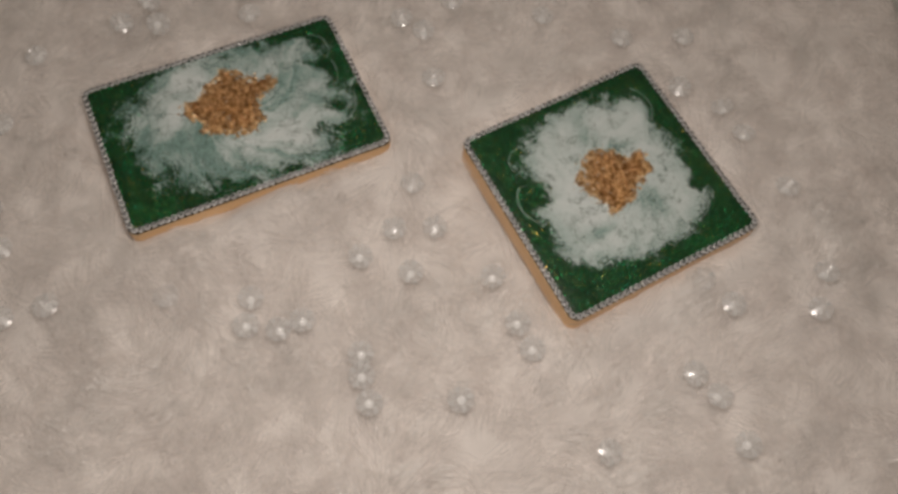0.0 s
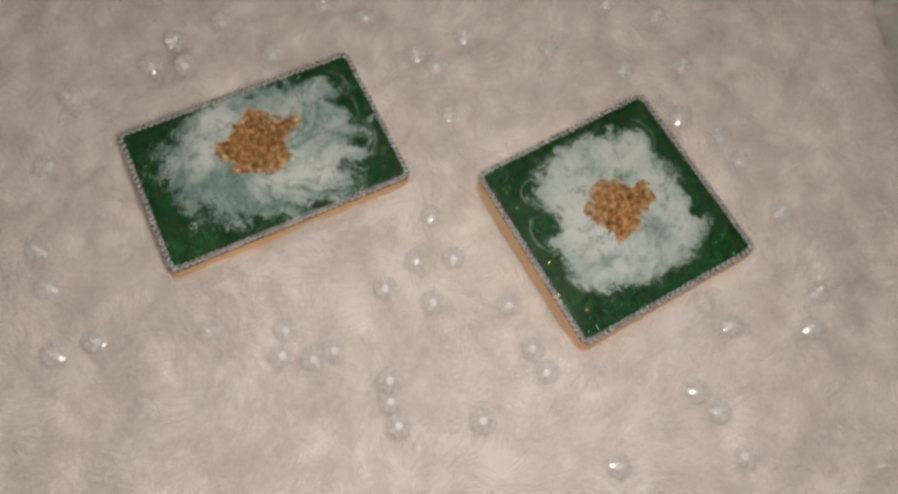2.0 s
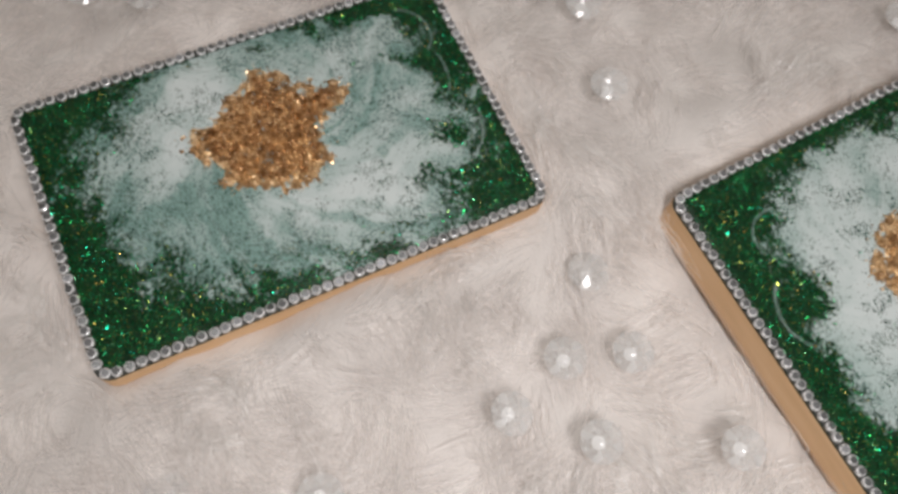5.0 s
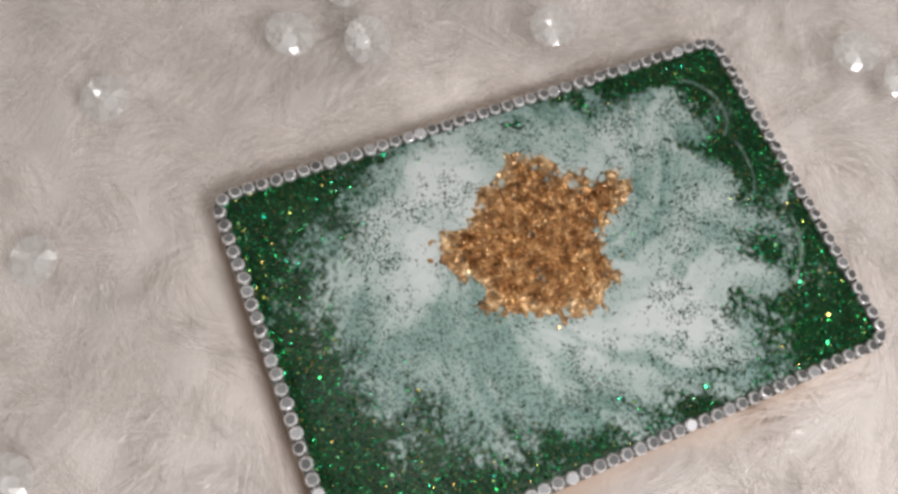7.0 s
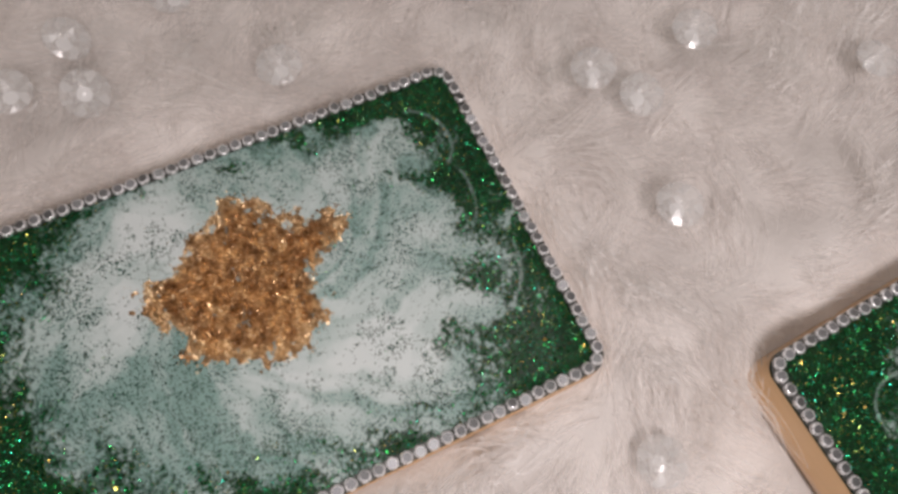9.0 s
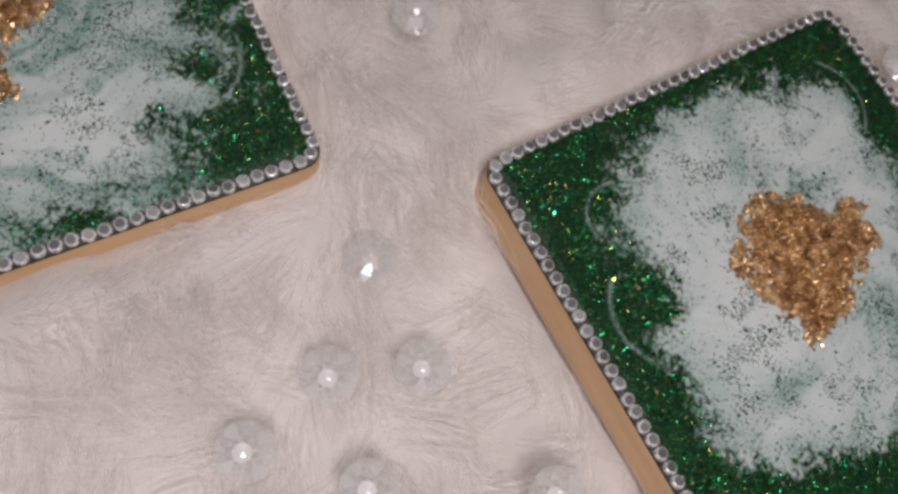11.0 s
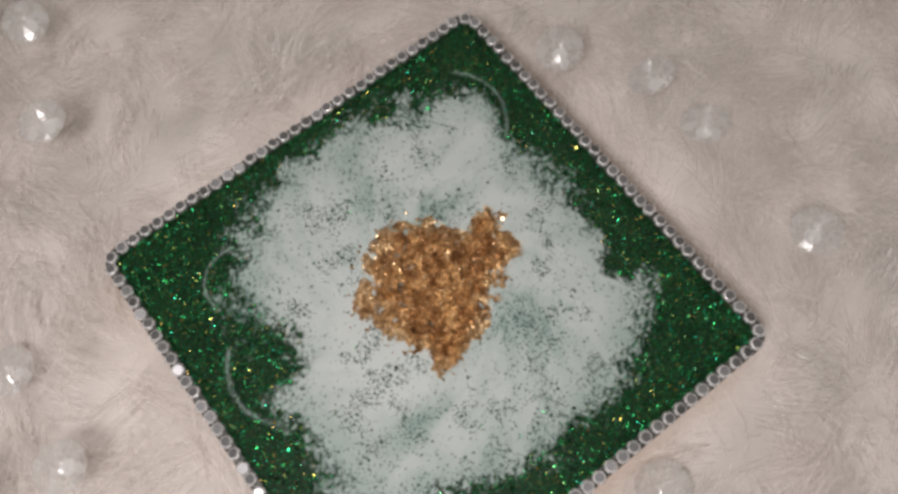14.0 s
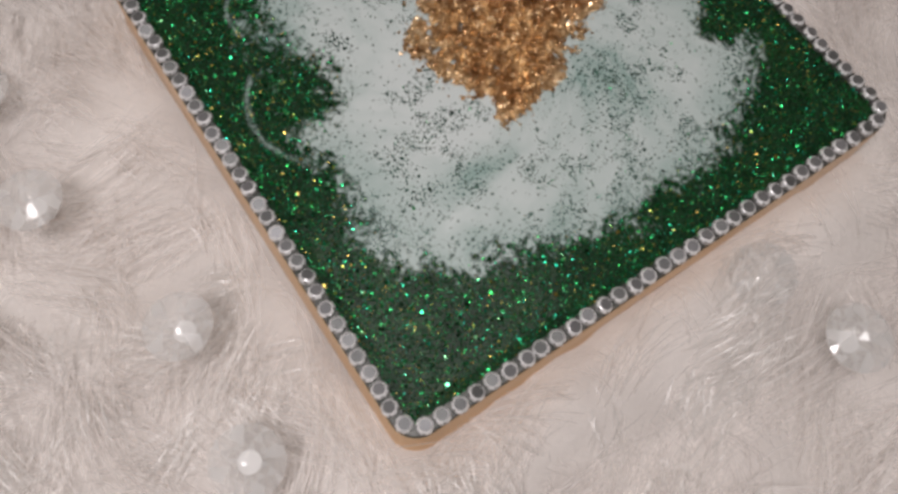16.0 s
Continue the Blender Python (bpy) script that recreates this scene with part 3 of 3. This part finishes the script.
OBLONG = dict(
    seed=430, swirl=-1.7, soft=0.19, streak=1.2, haze=0.70, tint=0.16, gold_at=(0.0, 0.08), wide=1.35, stir=0.35,
    stirs=((0.47, 0.24, 0.10, 1.2), (0.45, 0.05, 0.09, 1.2), (0.42, -0.16, 0.10, 1.2), (-0.42, -0.10, 0.12, -0.8), (0.20, -0.22, 0.14, 0.5)),
    gold=(0.211, 0.175, 0.153, 0.204, 0.197, 0.178, 0.168, 0.169, 0.176, 0.188, 0.19, 0.186, 0.181, 0.182, 0.173, 0.154, 0.14, 0.148, 0.192, 0.247, 0.233, 0.193, 0.169, 0.18, 0.192, 0.201, 0.209, 0.219, 0.156, 0.157, 0.159, 0.16, 0.145, 0.164, 0.238, 0.234),
    white=(0.432, 0.449, 0.491, 0.486, 0.456, 0.434, 0.408, 0.382, 0.375, 0.405, 0.438, 0.43, 0.488, 0.529, 0.517, 0.539, 0.543, 0.532, 0.523, 0.491, 0.487, 0.466, 0.37, 0.382, 0.36, 0.36, 0.36, 0.36, 0.37, 0.385, 0.40, 0.41, 0.439, 0.434, 0.458, 0.46),
    holes=((0.44, 0.37, 0.13, 0.05, 1.6), (0.52, 0.13, 0.05, 0.06, 0.9), (0.44, -0.09, 0.06, 0.04, 0.8), (0.36, -0.22, 0.05, 0.03, 0.8)),
    lumps=((-0.44, 0.14, 0.08, 0.13, 0.28), (0.38, 0.28, 0.045, 0.035, 0.9), (0.46, 0.21, 0.045, 0.035, 0.9), (0.46, -0.15, 0.04, 0.03, 0.8), (0.45, 0.07, 0.05, 0.03, 0.7), (0.14, -0.22, 0.22, 0.07, 0.6), (-0.23, 0.32, 0.09, 0.04, 0.6), (-0.12, 0.26, 0.07, 0.10, 0.5)),
    veils=((-0.28, -0.08, 0.16, 0.14, 0.50), (0.30, 0.04, 0.14, 0.14, 0.40), (0.16, 0.34, 0.22, 0.07, 0.45), (-0.05, -0.26, 0.20, 0.05, 0.30), (0.16, -0.19, 0.20, 0.08, -0.55), (-0.13, 0.27, 0.08, 0.09, -0.55), (-0.27, 0.13, 0.05, 0.12, -0.3)),
    wisps=((0.47, 0.24, 0.095, 300, 85, 0.007), (0.43, -0.08, 0.15, 272, 12, 0.007), (0.38, 0.10, 0.17, 300, 25, 0.006), (0.42, 0.02, 0.12, 200, 300, 0.006), (-0.30, -0.11, 0.16, 140, 220, 0.008)))

SQUARE_AT = pose(0, 0, BASE)
OBLONG_AT = pose(-0.1434, 0.1136, BASE - 0.0003, 0, 1.9, -3.19)
resin_board("square_resin_board", 0.1055, 0.1055, SQUARE, SQUARE_AT, "square green glitter resin board with gold leaf, sunk in white fur")
resin_board("oblong_resin_board", 0.1300, 0.0852, OBLONG, OBLONG_AT, "oblong green glitter resin board with gold leaf, sunk in white fur")

# ---- the fur rug ----
EDGE_AT, EDGE_WAY = np.array([0.214, 0.006]), np.array([-0.44, -0.77]) / math.hypot(0.44, 0.77)


def beyond_edge(x, y):
    """How far, in metres, a place lies beyond the rug's cut edge."""
    return (x - EDGE_AT[0]) * -EDGE_WAY[1] + (y - EDGE_AT[1]) * EDGE_WAY[0]


def pile_height(x, y):
    """The height of the matted pile."""
    near = lambda cx, cy, rx, ry: np.exp(-(((x - cx) / rx) ** 2) - ((y - cy) / ry) ** 2)
    bulge = 0.0135 * near(-0.150, 0.058, 0.080, 0.021) - 0.0040 * near(-0.070, 0.0, 0.026, 0.066)
    bulge = bulge + 0.006 * near(-0.203, 0.066, 0.024, 0.018)
    bulge = bulge + 0.005 * (1.7 * near(-0.01, 0.067, 0.06, 0.016) + near(0.068, 0.0, 0.02, 0.06) + near(-0.14, 0.172, 0.07, 0.02) + near(-0.066, 0.118, 0.018, 0.045) + near(-0.222, 0.118, 0.018, 0.045) + 2.1 * near(0.0, -0.061, 0.062, 0.012) + 0.9 * near(-0.059, -0.042, 0.010, 0.022))
    return bulge + 0.007 * (fbm(x * 30 + 40, y * 30 + 40, 501, 3) - 0.5) + 0.0058 * (fbm(x * 110 + 40, y * 110 + 40, 511, 2) - 0.5)


def rug_backing():
    gx, gy = np.meshgrid(np.linspace(-0.95, 0.95, 381), np.linspace(-0.95, 0.95, 381), indexing="ij")
    over = np.maximum(beyond_edge(gx, gy), 0)
    gx, gy = gx - over * -EDGE_WAY[1], gy - over * EDGE_WAY[0]
    gz = pile_height(gx, gy) - 0.0032 - 0.012 * smooth(-0.012, 0.0, beyond_edge(gx, gy))
    verts = np.stack([gx, gy, gz], -1).reshape(-1, 3)
    idx = np.arange(381 * 381).reshape(381, 381)
    faces = np.stack([idx[:-1, :-1], idx[1:, :-1], idx[1:, 1:], idx[:-1, 1:]], -1).reshape(-1, 4)
    return new("backing", arrays_mesh("backing", verts, faces, UNDERFUR, flat=False))


def in_board(x, y, m, w, d, margin):
    inv = np.array(m.inverted())
    lx, ly = inv[0, 0] * x + inv[0, 1] * y + inv[0, 3], inv[1, 0] * x + inv[1, 1] * y + inv[1, 3]
    return (np.abs(lx) < w / 2 - margin) & (np.abs(ly) < d / 2 - margin)


def fur_strands(count, area, length, width, gen, proud=False):
    """Fibres in locks: each lock leans one way, its fibres start apart and draw together at the tip."""
    per = 22
    n = count // per
    cx, cy = area[0] + gen.random(n) * (area[1] - area[0]), area[2] + gen.random(n) * (area[3] - area[2])
    ok = ~in_board(cx, cy, SQUARE_AT, 0.1055, 0.1055, -0.001) & ~in_board(cx, cy, OBLONG_AT, 0.13, 0.0852, -0.002) & (beyond_edge(cx, cy) < -0.004 + 0.008 * gen.random(n))
    if proud:
        ok &= fbm(cx * 42 + 80, cy * 42 + 80, 641, 3) > 0.515 + 0.10 * gen.random(n)
    cx, cy = cx[ok], cy[ok]
    n = len(cx)
    lean = 2 * np.pi * 1.6 * fbm(cx * 16 + 60, cy * 16 + 60, 601, 3) + gen.normal(0, 0.55, n)
    long = length * (0.6 + 0.7 * gen.random(n))
    lift = 0.0012 + 0.0034 * gen.random(n) ** 1.5 + 0.0022 * proud
    bend = gen.normal(0, 0.7, n)
    rep = lambda v: np.repeat(v, per)
    m = n * per
    spread = 0.0055 * np.sqrt(gen.random(m)), gen.random(m) * 2 * np.pi
    rx, ry = rep(cx) + spread[0] * np.cos(spread[1]), rep(cy) + spread[0] * np.sin(spread[1])
    own = rep(lean) + gen.normal(0, 0.13, m)
    ln = rep(long) * (0.65 + 0.5 * gen.random(m))
    up = rep(lift) * (0.5 + 0.8 * gen.random(m))
    base = pile_height(rx, ry) - 0.0055
    pts = []
    for s, rise in ((0.0, 0.0), (0.4, 0.85), (0.75, 1.0), (1.0, 0.8)):
        a = own + rep(bend) * s * 0.8
        draw = 1 - 0.5 * s
        px = rep(cx) + (rx - rep(cx)) * draw + ln * s * np.cos(a)
        py = rep(cy) + (ry - rep(cy)) * draw + ln * s * np.sin(a)
        pts.append(np.stack([px, py, base + up * rise + 0.0032 * (s > 0)], -1))
    clear = np.ones(m, bool)
    for p in pts[1:]:
        clear &= ~in_board(p[:, 0], p[:, 1], SQUARE_AT, 0.1055, 0.1055, 0.0) & ~in_board(p[:, 0], p[:, 1], OBLONG_AT, 0.13, 0.0852, 0.0)
    pts, own, m = [p[clear] for p in pts], own[clear], int(clear.sum())
    across = np.stack([-np.sin(own), np.cos(own), gen.normal(0, 0.22, m)], -1)
    half = width * (0.6 + 0.8 * gen.random(m))[:, None] / 2
    verts = np.stack([pts[0] - across * half, pts[0] + across * half, pts[1] - across * half, pts[1] + across * half,
                      pts[2] - across * half * 0.8, pts[2] + across * half * 0.8, pts[3] - across * half * 0.25, pts[3] + across * half * 0.25], 1).reshape(-1, 3)
    f0 = np.arange(m)[:, None] * 8
    faces = np.concatenate([f0 + [0, 1, 3, 2], f0 + [2, 3, 5, 4], f0 + [4, 5, 7, 6]], 1).reshape(-1, 4)
    return arrays_mesh("fur", verts, faces, TUFT if proud else FUR, flat=False)


rug = tagged(new("fur_rug"), "white long-pile faux fur rug with swirling matted locks", "rug")
rug_backing().parent = rug
for area, count, wide in (((-0.36, 0.24, -0.26, 0.36), 200000, 0.00020), ((-0.8, 0.3, -0.7, -0.26), 22000, 0.0008), ((-0.8, 0.5, 0.36, 0.8), 22000, 0.0008), ((-0.8, -0.36, -0.26, 0.36), 16000, 0.0008)):
    fibres = new("fur", fur_strands(count, area, 0.021, wide, rng))
    fibres.parent = rug
    tagged(fibres, "fine glossy white fibres", kind="stuff")
tuft = new("tuft", fur_strands(170000, (-0.36, 0.24, -0.26, 0.36), 0.012, 0.00013, rng, True))
tuft.parent = rug
tagged(tuft, "silky bright tufts standing proud", kind="stuff")


# ---- clear acrylic gems scattered on the fur ----
def gem_mesh(radius):
    """A round brilliant: table, crown, girdle and pavilion."""
    bm = bmesh.new()
    dome = [(16 if r else 1, r, 0.42 - r * r / 1.75, 0.0) for r in (0.0, 0.1, 0.2, 0.3, 0.4, 0.5, 0.56)]
    for count, r, z, shift in dome + [(12, 0.78, 0.165, 0.5), (24, 0.93, 0.06, 0.0), (24, 1.0, 0.03, 0.0), (24, 1.0, -0.03, 0.0), (12, 0.82, -0.20, 0.5), (12, 0.58, -0.40, 0.0), (12, 0.33, -0.56, 0.5)]:
        for k in range(count):
            a = 2 * math.pi * (k + shift) / count
            bm.verts.new((radius * r * math.cos(a), radius * r * math.sin(a), radius * z))
    bmesh.ops.convex_hull(bm, input=bm.verts[:])
    bmesh.ops.delete(bm, geom=[f for f in bm.faces if f.calc_center_median().z < -0.555 * radius], context="FACES_ONLY")
    rim = sorted((v for v in bm.verts if abs(v.co.z + 0.56 * radius) < 1e-6), key=lambda v: math.atan2(v.co.y, v.co.x))
    ring = [bm.verts.new((v.co.x * 0.3, v.co.y * 0.3, v.co.z - 0.01 * radius)) for v in rim]
    for k in range(len(rim)):
        bm.faces.new((rim[k], ring[k], ring[(k + 1) % len(rim)], rim[(k + 1) % len(rim)]))
    bm.faces.new(ring[::-1])
    bm.faces.index_update()
    kinds = {}
    for f in bm.faces:
        mid = f.calc_center_median() / radius
        f.smooth = mid.xy.length < 0.55 and mid.z > 0
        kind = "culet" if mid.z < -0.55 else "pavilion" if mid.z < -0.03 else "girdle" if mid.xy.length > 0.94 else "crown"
        turn = math.degrees(math.atan2(mid.y, mid.x)) % 360
        # Every third outer facet is painted whiter, as a glint.
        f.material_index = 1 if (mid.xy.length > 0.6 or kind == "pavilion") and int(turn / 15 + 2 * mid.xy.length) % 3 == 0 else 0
        kinds[f.index] = kind
    return bm, kinds


def acrylic_gem(radius):
    """A gem of four parts about an Empty at its middle."""
    gem = tagged(new("acrylic_gem"), "clear faceted acrylic gem lying on white fur", "gem", "scattered acrylic gems")
    whole, kinds = gem_mesh(radius)
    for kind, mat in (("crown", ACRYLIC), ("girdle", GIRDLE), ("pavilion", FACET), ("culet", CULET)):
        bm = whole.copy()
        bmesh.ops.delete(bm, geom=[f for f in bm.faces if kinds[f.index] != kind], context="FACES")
        part(kind, bm, mat, gem, "white tip, painted as the gem's bright spot" if kind == "culet" else "").data.materials.append(GLINT)
    whole.free()
    return gem


GEMS = [(-0.82, 0.45, 69), (-1.01, 0.27, 85), (-0.83, 0.2, 60), (-1.21, 0.21, 95), (-1.04, 0.04, 85), (-0.46, 0.92, 105), (0.78, -0.06, 85), (0.78, -0.41, 100),
        (0.14, -0.61, 80), (0.18, -0.78, 110), (-0.73, -0.4, 86), (-1.57, 1.83, 120), (-1.13, 1.7, 106), (-0.43, 1.34, 85), (-0.14, 1.31, 100), (0.76, 0.11, 100), (0.63, 0.3, 110), (-1.73, 1.92, 120)]
MORE_GEMS = [(-2.06, 0.44), (-0.67, -1.07), (-0.13, -1.32), (-0.11, -1.09), (-2.62, 1.21), (-1.57, 0.06), (0.85, 0.57), (-1.45, -0.29), (-2.44, 1.63), (-2.18, 1.95), (-0.73, -0.53), (-1.12, -0.58),
             (-1.56, 2.03), (-2.54, 0.64), (-1.73, 0.26), (-1.8, 0.15), (-1.68, 0.07), (-1.41, -0.2), (-1.47, -0.41), (0.68, -0.85), (0.54, -0.98), (-0.15, -0.96)]
FAR_GEMS = [(0.25, 1.02), (0.55, 0.71), (-0.36, 1.22), (-2.64, 1.0), (-2.73, 0.67), (-0.72, -0.15), (-1.28, 2.04), (-0.73, 1.88), (-0.57, 1.7), (0.72, 1.14), (0.92, 0.92)]
first = None
for x, y, high in GEMS + [(x, y, 80) for x, y in MORE_GEMS + FAR_GEMS]:
    tip = abs(rng.normal(0, 8)) + (24 if rng.random() > 0.9 else 0)
    where = pose(x / 10, y / 10, high / 10000 + 0.0005) @ pose(0, 0, 0, 0, 0, rng.random() * 360) @ pose(0, 0, 0, tip) @ pose(0, 0, 0, 0, 0, rng.random() * 360)
    if first is None:
        first = acrylic_gem(0.0058)
        first.matrix_world = where
    else:
        copy_thing(first, where)
